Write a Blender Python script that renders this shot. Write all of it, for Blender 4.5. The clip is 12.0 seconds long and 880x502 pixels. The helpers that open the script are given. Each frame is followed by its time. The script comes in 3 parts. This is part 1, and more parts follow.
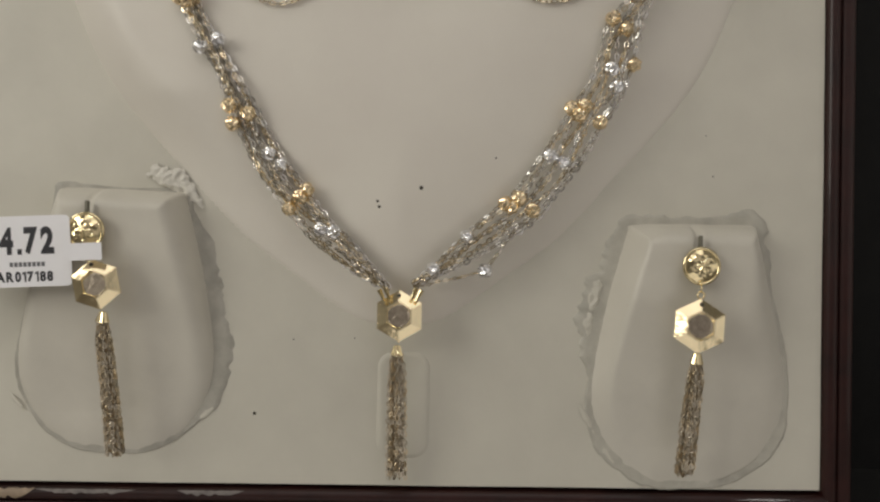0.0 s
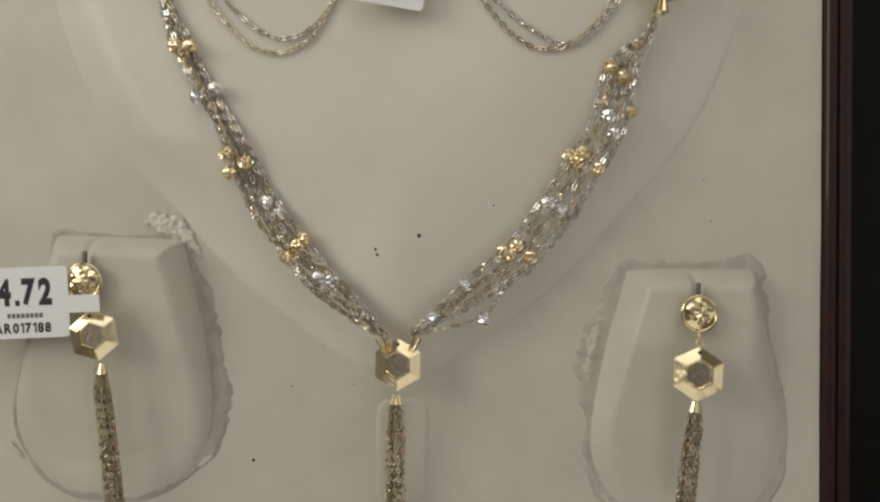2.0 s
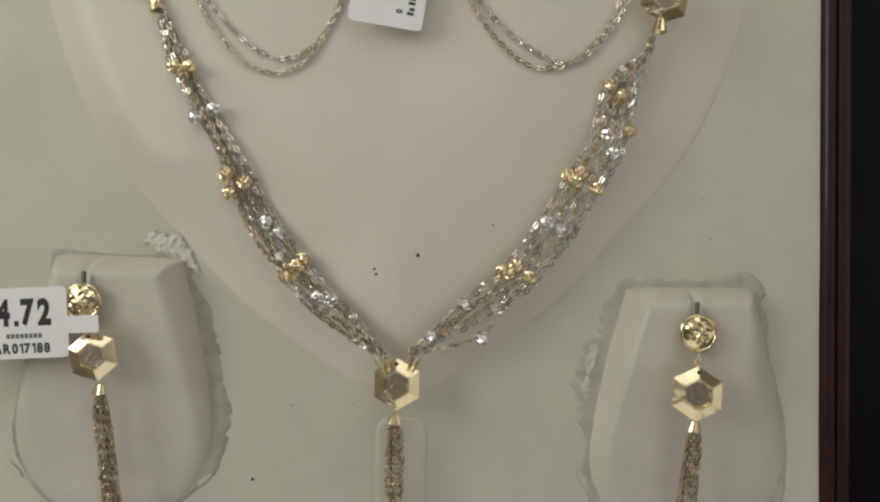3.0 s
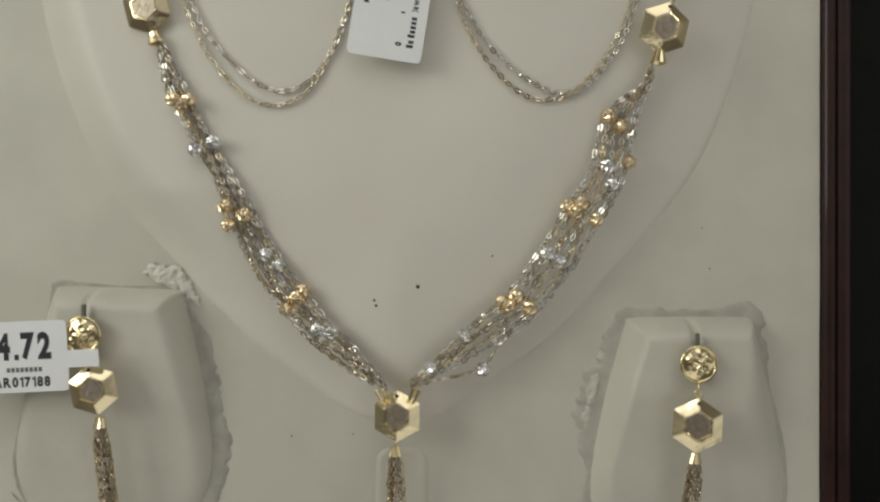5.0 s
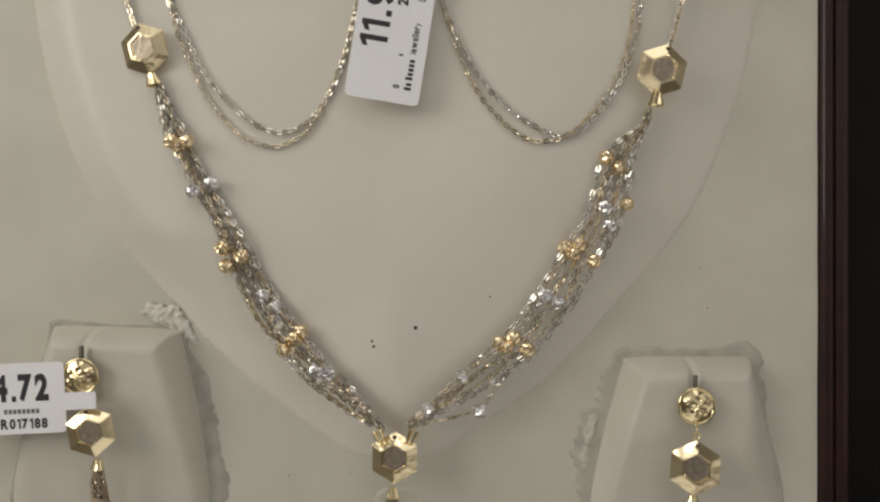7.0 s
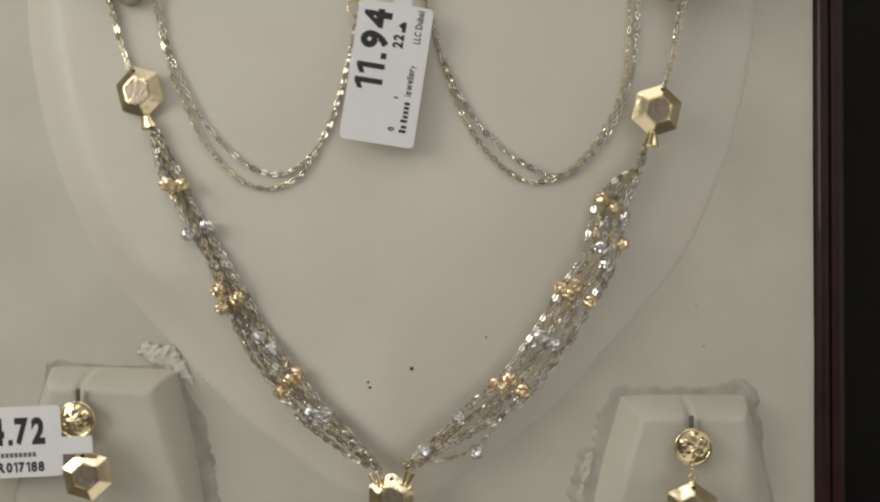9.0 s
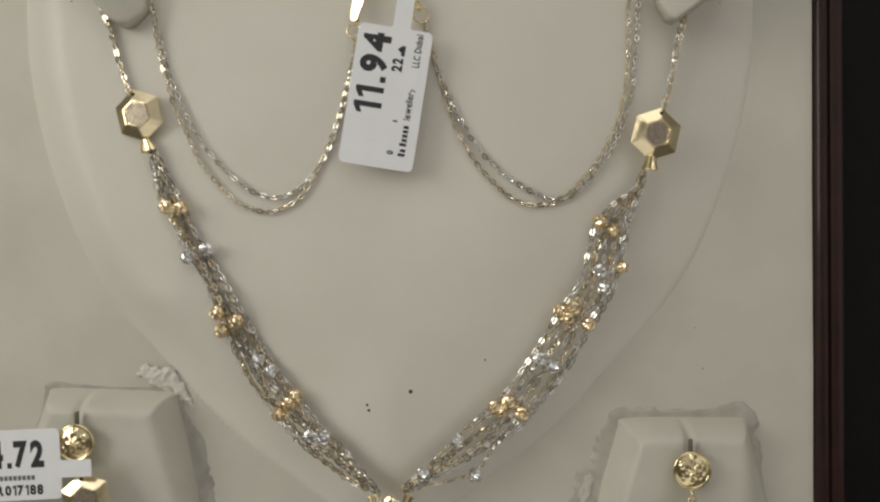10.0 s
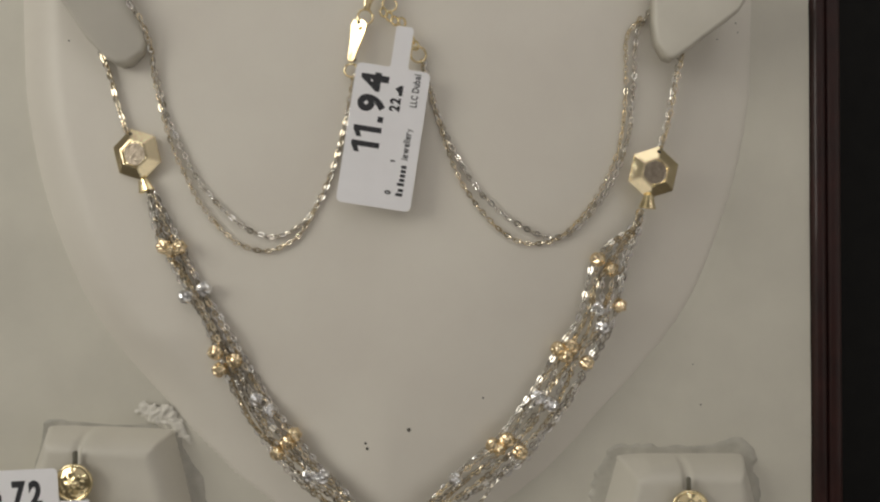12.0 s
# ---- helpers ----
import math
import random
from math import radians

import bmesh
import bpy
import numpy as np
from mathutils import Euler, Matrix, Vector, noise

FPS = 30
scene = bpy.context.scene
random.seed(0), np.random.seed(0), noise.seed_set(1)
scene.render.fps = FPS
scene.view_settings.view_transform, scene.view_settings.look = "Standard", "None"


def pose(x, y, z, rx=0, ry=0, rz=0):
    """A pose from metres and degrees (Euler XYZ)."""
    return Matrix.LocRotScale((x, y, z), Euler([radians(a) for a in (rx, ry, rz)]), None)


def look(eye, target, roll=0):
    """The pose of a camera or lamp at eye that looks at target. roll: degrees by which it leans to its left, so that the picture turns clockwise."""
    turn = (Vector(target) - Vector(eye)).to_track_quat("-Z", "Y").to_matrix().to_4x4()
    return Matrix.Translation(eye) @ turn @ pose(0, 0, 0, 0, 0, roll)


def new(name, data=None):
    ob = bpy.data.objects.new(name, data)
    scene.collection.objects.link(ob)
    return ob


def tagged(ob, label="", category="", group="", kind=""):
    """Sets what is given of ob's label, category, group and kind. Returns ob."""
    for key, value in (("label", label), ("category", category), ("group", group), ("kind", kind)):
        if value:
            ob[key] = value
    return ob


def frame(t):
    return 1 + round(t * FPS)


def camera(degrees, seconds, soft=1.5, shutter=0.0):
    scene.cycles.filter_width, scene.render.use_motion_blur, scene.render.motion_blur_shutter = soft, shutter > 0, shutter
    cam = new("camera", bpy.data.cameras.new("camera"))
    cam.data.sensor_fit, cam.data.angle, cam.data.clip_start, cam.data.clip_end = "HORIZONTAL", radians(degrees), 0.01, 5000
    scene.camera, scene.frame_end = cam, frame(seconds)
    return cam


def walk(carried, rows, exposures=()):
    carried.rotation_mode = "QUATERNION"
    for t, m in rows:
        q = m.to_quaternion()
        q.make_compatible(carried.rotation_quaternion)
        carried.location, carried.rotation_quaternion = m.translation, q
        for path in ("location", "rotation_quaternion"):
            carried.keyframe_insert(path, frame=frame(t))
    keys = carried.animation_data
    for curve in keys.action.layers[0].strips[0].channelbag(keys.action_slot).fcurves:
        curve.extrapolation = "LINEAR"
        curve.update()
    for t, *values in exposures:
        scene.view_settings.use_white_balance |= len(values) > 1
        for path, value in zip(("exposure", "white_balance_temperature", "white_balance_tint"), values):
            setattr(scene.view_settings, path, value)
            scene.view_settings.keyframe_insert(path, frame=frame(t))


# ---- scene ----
cam = camera(61.5, 12.0, 2.3)
METRES, EYE, TILT, LEAN, TURN = 0.057, 0.066, 0.0, -0.7, 0.0
ROWS = [
    (0.0, 0.0, 0.0, 0.0, 0.0, 0.0, 0.0),
    (0.5, -0.0031, 0.0001, 0.0289, 0.01, 0.0, -0.14),
    (1.0, 0.0008, 0.0001, 0.0794, -0.03, 0.03, 0.06),
    (1.5, 0.0011, 0.0003, 0.1281, -0.03, 0.04, 0.18),
    (2.0, 0.0032, 0.0, 0.1992, -0.1, 0.03, 0.31),
    (2.5, 0.0103, -0.0007, 0.2443, -0.06, 0.17, 0.41),
    (3.0, 0.0093, -0.0006, 0.2762, -0.08, 0.12, 0.36),
    (5.0, 0.0124, -0.001, 0.4079, -0.06, 0.12, 0.58),
    (5.5, 0.0137, -0.0004, 0.4493, -0.09, 0.11, 0.51),
    (6.0, 0.0164, -0.001, 0.4862, -0.08, 0.19, 0.55),
    (6.5, 0.0198, -0.0008, 0.5302, -0.05, 0.31, 0.57),
    (7.0, 0.0233, -0.0012, 0.5702, -0.06, 0.3, 0.53),
    (9.0, 0.0466, -0.0035, 0.7394, 0.0, 0.34, 0.78),
    (9.5, 0.0528, -0.0035, 0.7848, 0.05, 0.41, 0.7),
    (10.0, 0.0554, -0.0047, 0.8304, 0.06, 0.43, 0.74),
    (10.5, 0.0579, -0.0053, 0.8668, 0.06, 0.48, 0.83),
    (11.0, 0.0608, -0.0059, 0.907, 0.05, 0.52, 0.8),
    (11.5, 0.0623, -0.0064, 0.9595, 0.03, 0.46, 0.85),
    (12.0, 0.0641, -0.0075, 0.9909, 0.02, 0.44, 0.86),
]
# the phone's white balance wavers between pinkish and greenish
WHITE = [(0, 0.0, 6450, 12.5), (1.2, 0.0, 6550, 12), (1.8, 0.0, 6550, 7.5), (2.6, 0.0, 6450, 7.5), (4.8, -0.03, 6250, 6), (5.6, -0.03, 6250, 6), (6.0, -0.02, 6450, 11), (7.0, -0.02, 6450, 11.5), (7.4, 0.0, 6400, 9), (8.8, 0.0, 6400, 9),
         (9.2, 0.0, 6400, 11), (9.8, 0.0, 6400, 10.5), (10.2, 0.0, 6300, 7.5), (11.2, 0.0, 6300, 7.5), (11.7, -0.1, 6450, 12), (12, -0.13, 6450, 12)]
walk(cam, [(t, pose(0, -0.172, EYE, TILT, LEAN, TURN) @ pose(METRES * x, METRES * y, METRES * z, 90 + pitch, roll, yaw)) for t, x, y, z, yaw, pitch, roll in ROWS], WHITE)

# ---- light: a key from the left; added fill panels and four glint spots, all unseen ----
world = bpy.data.worlds.new("room_air")
world.use_nodes = True
world.node_tree.nodes["Background"].inputs[0].default_value = (0.9, 0.92, 1.0, 1)
world.node_tree.nodes["Background"].inputs[1].default_value = 0.02
scene.world = world
scene.view_settings.exposure = 0.0


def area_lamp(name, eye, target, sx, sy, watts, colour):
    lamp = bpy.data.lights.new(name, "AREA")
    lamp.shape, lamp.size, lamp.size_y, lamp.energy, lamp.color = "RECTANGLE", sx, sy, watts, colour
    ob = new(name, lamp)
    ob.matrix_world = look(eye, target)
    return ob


WARM = (1.0, 0.965, 0.90)
area_lamp("left_key_light", (-0.64, -0.41, 0.33), (-0.01, 0, 0.11), 0.38, 0.38, 2.22, (1.0, 0.975, 0.865))
# panels added to lift the shade and brighten the gold facets
area_lamp("right_fill_panel", (0.75, -0.5, 0.15), (-0.01, 0, 0.1), 0.6, 0.6, 0.5, WARM)
area_lamp("top_fill_panel", (0.0, -0.52, 0.85), (0, 0, 0.1), 0.9, 0.5, 0.86, WARM)
# added fill from below, against a dark lower edge on the neck form
area_lamp("low_fill_panel", (0.0, -0.55, -0.5), (0, 0, 0.1), 1.0, 0.5, 0.9, WARM)
area_lamp("front_fill_panel", (0.15, -1.4, 0.5), (0, 0, 0.1), 1.6, 1.0, 1.38, (1.0, 0.95, 0.91))
area_lamp("room_fill_panel", (0.0, -0.8, 1.18), (0, -0.8, 0), 0.9, 0.9, 1.2, WARM)
# spots added only for sparkle on the metal
for x, y, z in ((-0.25, -0.8, 0.85), (0.2, -0.75, 0.7), (-0.45, -0.9, 0.45), (0.5, -0.85, 0.5)):
    area_lamp("glint_spot", (x, y, z), (0, 0, 0.1), 0.05, 0.05, 0.19, WARM)


# ---- materials ----
def material(name, colour, rough, metal=0.0, vary=0.0, scale=200.0, bump=0.0, bump_scale=2000.0, island=0.0, coat=0.0, second=None, rough_vary=0.0, specular=0.5):
    m = bpy.data.materials.new(name)
    m.use_nodes = True
    n, link = m.node_tree.nodes, m.node_tree.links.new
    b = n["Principled BSDF"]
    b.inputs["Base Color"].default_value = (*colour, 1)
    b.inputs["Roughness"].default_value = rough
    b.inputs["Metallic"].default_value = metal
    b.inputs["Specular IOR Level"].default_value = specular
    b.inputs["Coat Weight"].default_value = coat
    b.inputs["Coat Roughness"].default_value = 0.08
    where = n.new("ShaderNodeTexCoord").outputs["Object"]
    if vary:
        t = n.new("ShaderNodeTexNoise")
        t.inputs["Scale"].default_value, t.inputs["Detail"].default_value, t.inputs["Roughness"].default_value = scale, 6, 0.6
        link(where, t.inputs["Vector"])
        r = n.new("ShaderNodeMapRange")
        r.inputs["From Min"].default_value, r.inputs["From Max"].default_value = 0.3, 0.7
        r.inputs["To Min"].default_value, r.inputs["To Max"].default_value = 0.0, 1.0
        link(t.outputs["Fac"], r.inputs["Value"])
        mix = n.new("ShaderNodeMix")
        mix.data_type = "RGBA"
        mix.inputs["A"].default_value = (*[c * (1 - vary) for c in colour], 1)
        mix.inputs["B"].default_value = (*(second or [min(1, c * (1 + vary)) for c in colour]), 1)
        link(r.outputs["Result"], mix.inputs["Factor"])
        link(mix.outputs["Result"], b.inputs["Base Color"])
        if rough_vary:
            q = n.new("ShaderNodeMapRange")
            q.inputs["To Min"].default_value, q.inputs["To Max"].default_value = rough - rough_vary, rough + rough_vary
            link(t.outputs["Fac"], q.inputs["Value"])
            link(q.outputs["Result"], b.inputs["Roughness"])
    if island:
        g = n.new("ShaderNodeNewGeometry")
        mix = n.new("ShaderNodeMix")
        mix.data_type = "RGBA"
        mix.inputs["A"].default_value = (*colour, 1)
        mix.inputs["B"].default_value = (*(second or colour), 1)
        r = n.new("ShaderNodeMapRange")
        r.inputs["From Min"].default_value, r.inputs["From Max"].default_value = 0.5 - island, 0.5 + island
        info = n.new("ShaderNodeObjectInfo")
        add, fract = n.new("ShaderNodeMath"), n.new("ShaderNodeMath")
        add.operation, fract.operation = "ADD", "FRACT"
        link(g.outputs["Random Per Island"], add.inputs[0])
        link(info.outputs["Random"], add.inputs[1])
        link(add.outputs[0], fract.inputs[0])
        link(fract.outputs[0], r.inputs["Value"])
        link(r.outputs["Result"], mix.inputs["Factor"])
        link(mix.outputs["Result"], b.inputs["Base Color"])
    if bump:
        t = n.new("ShaderNodeTexNoise")
        t.inputs["Scale"].default_value, t.inputs["Detail"].default_value = bump_scale, 4
        link(where, t.inputs["Vector"])
        k = n.new("ShaderNodeBump")
        k.inputs["Strength"].default_value, k.inputs["Distance"].default_value = bump, 0.0003
        link(t.outputs["Fac"], k.inputs["Height"])
        link(k.outputs["Normal"], b.inputs["Normal"])
    return m


# base toned darker than the neck form, so the recess's shade sits in the colour
CREAM = material("shade_toned_cream", (0.60, 0.575, 0.495), 0.5, vary=0.06, scale=35, bump=0.12, bump_scale=2600, second=(0.64, 0.615, 0.53), rough_vary=0.1)
BUST_COVER = material("pale_cream_leatherette", (0.735, 0.69, 0.615), 0.48, vary=0.04, scale=28, bump=0.12, bump_scale=2600, second=(0.76, 0.725, 0.645), rough_vary=0.1)
CREAM_SIDE = material("cream_pad_cover", (0.62, 0.59, 0.515), 0.42, vary=0.05, scale=60, bump=0.1, bump_scale=2600, rough_vary=0.1)
GLUE_FILM = material("thin_glue_film", (0.44, 0.42, 0.362), 0.42, vary=0.1, scale=190, bump=0.4, bump_scale=700, second=(0.54, 0.52, 0.45), rough_vary=0.15)
# darker glue for the left pad, with the trench's shade in its colour
SHADED_GLUE = material("shaded_dried_glue", (0.39, 0.372, 0.32), 0.4, vary=0.12, scale=190, bump=0.5, bump_scale=700, second=(0.50, 0.48, 0.42), rough_vary=0.15)
LINT = material("torn_white_lining", (0.69, 0.665, 0.595), 0.7, vary=0.06, scale=400, bump=0.6, bump_scale=1200)
GOLD = material("polished_yellow_gold", (0.95, 0.81, 0.50), 0.17, 1.0, vary=0.04, scale=500, bump=0.05, bump_scale=900)
FACET = material("polished_gold_facets", (0.92, 0.79, 0.52), 0.15, 1.0, vary=0.05, scale=400, bump=0.9, bump_scale=160)
# sandblasted table, its colour darkened to hold a dark reflection from the front
GOLD_MATT = material("darkened_sandblasted_gold", (0.40, 0.34, 0.27), 0.36, 1.0, vary=0.22, scale=900, bump=0.8, bump_scale=1500)
GOLD_LINK = material("gold_links", (0.80, 0.69, 0.50), 0.25, 1.0, island=0.3, second=(0.71, 0.64, 0.51))
WHITE_LINK = material("white_gold_links", (0.75, 0.73, 0.69), 0.25, 1.0, island=0.3, second=(0.68, 0.63, 0.54))
# bundle links: the same two metals, with their dimmer light put into the colour
STRAND_GOLD = material("twisted_gold_links", (0.76, 0.645, 0.46), 0.26, 1.0, island=0.3, second=(0.69, 0.62, 0.49))
STRAND_WHITE = material("grey_white_gold_links", (0.68, 0.665, 0.635), 0.26, 1.0, island=0.3, second=(0.64, 0.595, 0.52))
DULL_GOLD = material("fine_gold_links", (0.72, 0.59, 0.40), 0.36, 1.0, island=0.3, second=(0.58, 0.52, 0.41))
DULL_WHITE = material("fine_white_gold_links", (0.70, 0.63, 0.52), 0.36, 1.0, island=0.3, second=(0.60, 0.53, 0.42))
WHITE_BEAD = material("white_gold_cut", (0.88, 0.88, 0.89), 0.2, 1.0)
GOLD_BEAD = material("rose_gold_cut", (0.95, 0.78, 0.52), 0.2, 1.0)
# post coloured dark to carry the shade of the slot around it
POST = material("slot_dark_post", (0.20, 0.19, 0.15), 0.5, 0.6)
PAPER = material("white_label_paper", (0.90, 0.895, 0.915), 0.55, vary=0.02, scale=150, bump=0.05, bump_scale=3000)
INK = material("black_ink", (0.03, 0.03, 0.035), 0.6)
GREY_INK = material("grey_ink", (0.16, 0.16, 0.17), 0.6)
SPECK = material("dark_pinhole", (0.06, 0.055, 0.04), 0.8)
WOOD = material("mahogany_lacquer", (0.019, 0.0044, 0.0034), 0.5, vary=0.4, scale=90, bump=0.1, bump_scale=500, coat=0.2, specular=0.3, second=(0.032, 0.0072, 0.0054), rough_vary=0.1)
BLACK = material("black_velvet", (0.0045, 0.0042, 0.0037), 0.95, vary=0.3, scale=120, bump=0.3, bump_scale=1500, specular=0.45)
# reflections in the glossy rim, put in as beige and grey colour
BEIGE_REFLECTION = material("beige_reflection_paint", (0.30, 0.23, 0.16), 0.6, vary=0.3, scale=300, bump=0.3, bump_scale=900)
GREY_REFLECTION = material("grey_reflection_paint", (0.17, 0.15, 0.14), 0.6, vary=0.4, scale=400, bump=0.3, bump_scale=900)
WALL = material("grey_shop_wall", (0.55, 0.53, 0.49), 0.8, vary=0.06, scale=2)
CEIL = material("white_ceiling_paint", (0.75, 0.75, 0.73), 0.85, vary=0.03, scale=2)
FLOOR = material("brown_floor_tile", (0.42, 0.38, 0.32), 0.5, vary=0.15, scale=3)

MM = 0.001
rng = random.Random(7)


# ---- mesh helpers (all in millimetres) ----
def mesh_of(name, verts, faces, mat, smooth=True):
    me = bpy.data.meshes.new(name)
    me.from_pydata([tuple(c * MM for c in v) for v in verts], [], faces)
    me.materials.append(mat)
    if smooth:
        me.polygons.foreach_set("use_smooth", [True] * len(me.polygons))
    me.update()
    return me


def hang(name, me, parent=None, label="", at=None):
    ob = new(name, me)
    if parent:
        ob.parent = parent
    if at is not None:
        ob.matrix_basis = at
    if label:
        ob["label"] = label
    return ob


def place(x, y, z, rx=0, ry=0, rz=0):
    return pose(x * MM, y * MM, z * MM, rx, ry, rz)


def bm_mesh(name, bm, mat, smooth=False):
    bmesh.ops.recalc_face_normals(bm, faces=bm.faces)
    bmesh.ops.scale(bm, vec=(MM, MM, MM), verts=bm.verts)
    me = bpy.data.meshes.new(name)
    bm.to_mesh(me)
    bm.free()
    me.materials.append(mat)
    if smooth:
        me.polygons.foreach_set("use_smooth", [True] * len(me.polygons))
    return me


def thing(name, label, category, group="", at=None):
    return tagged(hang(name, None, at=at), label, category, group)


def slab(name, outline, y0, y1, mat, bevel=0.3, segments=2, smooth=True):
    """A plate with the outline (x, z), from y0 (front) to y1 (back), with rounded edges."""
    bm = bmesh.new()
    f = bm.faces.new([bm.verts.new((x, y1, z)) for x, z in outline])
    r = bmesh.ops.extrude_face_region(bm, geom=[f])
    for v in [g for g in r["geom"] if isinstance(g, bmesh.types.BMVert)]:
        v.co.y = y0
    if bevel:
        front = [e for e in bm.edges if all(abs(v.co.y - y0) < 1e-6 for v in e.verts)]
        bmesh.ops.bevel(bm, geom=front, offset=bevel, segments=segments, affect="EDGES", profile=0.5)
    return bm_mesh(name, bm, mat, smooth)


def rounded(x0, z0, x1, z1, r, n=5):
    out = []
    for cx, cz, a in ((x1 - r, z0 + r, -90), (x1 - r, z1 - r, 0), (x0 + r, z1 - r, 90), (x0 + r, z0 + r, 180)):
        out += [(cx + r * math.cos(radians(a + 90 * i / n)), cz + r * math.sin(radians(a + 90 * i / n))) for i in range(n + 1)]
    return out


def spline(points, n=12):
    """Catmull-Rom through points of any dimension."""
    p = [np.array(q, float) for q in points]
    p = [2 * p[0] - p[1], *p, 2 * p[-1] - p[-2]]
    out = []
    for i in range(1, len(p) - 2):
        for k in range(n):
            t = k / n
            out.append(0.5 * (2 * p[i] + (p[i + 1] - p[i - 1]) * t + (2 * p[i - 1] - 5 * p[i] + 4 * p[i + 1] - p[i + 2]) * t * t + (3 * p[i] - p[i - 1] - 3 * p[i + 1] + p[i + 2]) * t ** 3))
    out.append(p[-2])
    return np.array(out)


def profile_table(rows):
    """Half width at a height, from a few rows (z, half width) joined smoothly."""
    c = spline(rows, 10)
    return c[:, 0], c[:, 1]


def outline_of(table, cx):
    z, w = table
    w = np.maximum(w, 0)
    return np.concatenate([np.stack([cx + w, z], 1), np.stack([cx - w, z], 1)[::-1]])


def inside_depth(x, z, poly):
    """Distance from the outline, positive inside it."""
    a, b = poly, np.roll(poly, -1, 0)
    best = np.full(x.shape, 1e9)
    ins = np.zeros(x.shape, bool)
    for (ax, az), (bx, bz) in zip(a, b):
        dx, dz = bx - ax, bz - az
        t = np.clip(((x - ax) * dx + (z - az) * dz) / max(dx * dx + dz * dz, 1e-9), 0, 1)
        best = np.minimum(best, np.hypot(x - ax - t * dx, z - az - t * dz))
        if dz:
            ins ^= ((az > z) != (bz > z)) & (x < ax + (z - az) / dz * dx)
    return np.where(ins, best, -best)


def relief(name, x0, x1, z0, z1, step, height, mat, keep=-3.0):
    """A sheet whose front lies at y = BASE - height(x, z), cut off where the height falls under keep."""
    nx, nz = int((x1 - x0) / step) + 1, int((z1 - z0) / step) + 1
    x, z = np.meshgrid(np.linspace(x0, x1, nx), np.linspace(z0, z1, nz))
    h = height(x, z)
    verts = np.stack([x, BASE - h, z], -1).reshape(-1, 3)
    ok = (h > keep).reshape(-1)
    faces = []
    for j in range(nz - 1):
        for i in range(nx - 1):
            a = j * nx + i
            q = (a, a + 1, a + nx + 1, a + nx)
            if ok[list(q)].all():
                faces.append(q)
    used = sorted({v for f in faces for v in f})
    at = {v: k for k, v in enumerate(used)}
    return mesh_of(name, verts[used].tolist(), [tuple(at[v] for v in f) for f in faces], mat)


def wave(x, z, size, seed):
    f = np.vectorize(lambda a, b: noise.noise(Vector((a / size + seed, b / size, seed * 1.7))))
    return f(x, z)


# ---- an added plain room, unseen, for bounce and reflections; only the backdrop shows ----
def block(name, x0, x1, y0, y1, z0, z1, mat, label, category):
    bm = bmesh.new()
    bmesh.ops.create_cube(bm, size=1)
    for v in bm.verts:
        v.co = Vector(((x0, x1)[v.co.x > 0], (y0, y1)[v.co.y > 0], (z0, z1)[v.co.z > 0]))
    bmesh.ops.recalc_face_normals(bm, faces=bm.faces)
    me = bpy.data.meshes.new(name)
    bm.to_mesh(me)
    bm.free()
    me.materials.append(mat)
    return tagged(new(name, me), label, category, kind="structure")


block("floor", -1, 1, -1.75, 0.25, -0.85, -0.8, FLOOR, "brown tiled shop floor", "floor")
block("ceiling", -1, 1, -1.75, 0.25, 1.2, 1.25, CEIL, "white painted alcove ceiling", "ceiling")
block("wall_north", -1, 1, 0.20, 0.25, -0.8, 1.2, WALL, "plain grey wall behind the counter", "wall")
block("wall_south", -1, 1, -1.75, -1.7, -0.8, 1.2, WALL, "plain grey shop wall", "wall")
block("wall_west", -1.05, -1, -1.75, 0.25, -0.85, 1.25, WALL, "plain grey shop wall", "wall")
block("wall_east", 1, 1.05, -1.75, 0.25, -0.85, 1.25, WALL, "plain grey shop wall", "wall")
block("counter", -0.45, 0.45, 0.009, 0.195, -0.8, -0.0022, BLACK, "black counter on which the box stands", "counter")
block("backdrop", -0.45, 0.45, 0.065, 0.075, -0.0022, 0.4, BLACK, "black cloth screen behind the jewellery box", "backdrop")

# ---- the jewellery box: a mahogany frame round a cream insert ----
BASE = 12.5
LEFT, RIGHT, LOW, TOP = -115.5, 95.4, 7.4, 226.0
box = thing("jewellery_box", "open mahogany jewellery box standing upright on a black counter", "jewellery box")
ROLL = [(1.65 - 1.65 * math.cos(math.pi * k / 10), 11.9 - 1.45 * math.sin(math.pi * k / 10)) for k in range(11)]
COVE = [(5.35 - 1.85 * math.cos(math.pi * k / 10), 12.2 - 1.2 * math.sin(math.pi * k / 10)) for k in range(11)]
PROFILE = [(0.0, 22), *ROLL, (3.4, 12.1), *COVE, (7.5, 12.6), (7.8, 13.6), (7.8, 45), (2, 45), (2, 22)]


def rim_side(a, b, out):
    """One mitred side of the rim, from a to b on its inner edge; out points away from the insert."""
    a, b, out = Vector(a), Vector(b), Vector(out)
    along = (b - a).normalized()
    verts, faces, n = [], [], len(PROFILE)
    for k in range(9):
        for w, y in PROFILE:
            p = a + (b - a) * (k / 8) + out * w + along * w * (2 * k / 8 - 1)
            verts.append((p.x, y, p.y))
    for k in range(8):
        faces += [(k * n + i, k * n + (i + 1) % n, (k + 1) * n + (i + 1) % n, (k + 1) * n + i) for i in range(n)]
    me = mesh_of("rim_side", verts, faces, WOOD)
    bm = bmesh.new()
    bm.from_mesh(me)
    bmesh.ops.recalc_face_normals(bm, faces=bm.faces)
    bm.to_mesh(me)
    bm.free()
    for p in me.polygons:
        p.use_smooth = False
    return hang("rim_side", me, box)


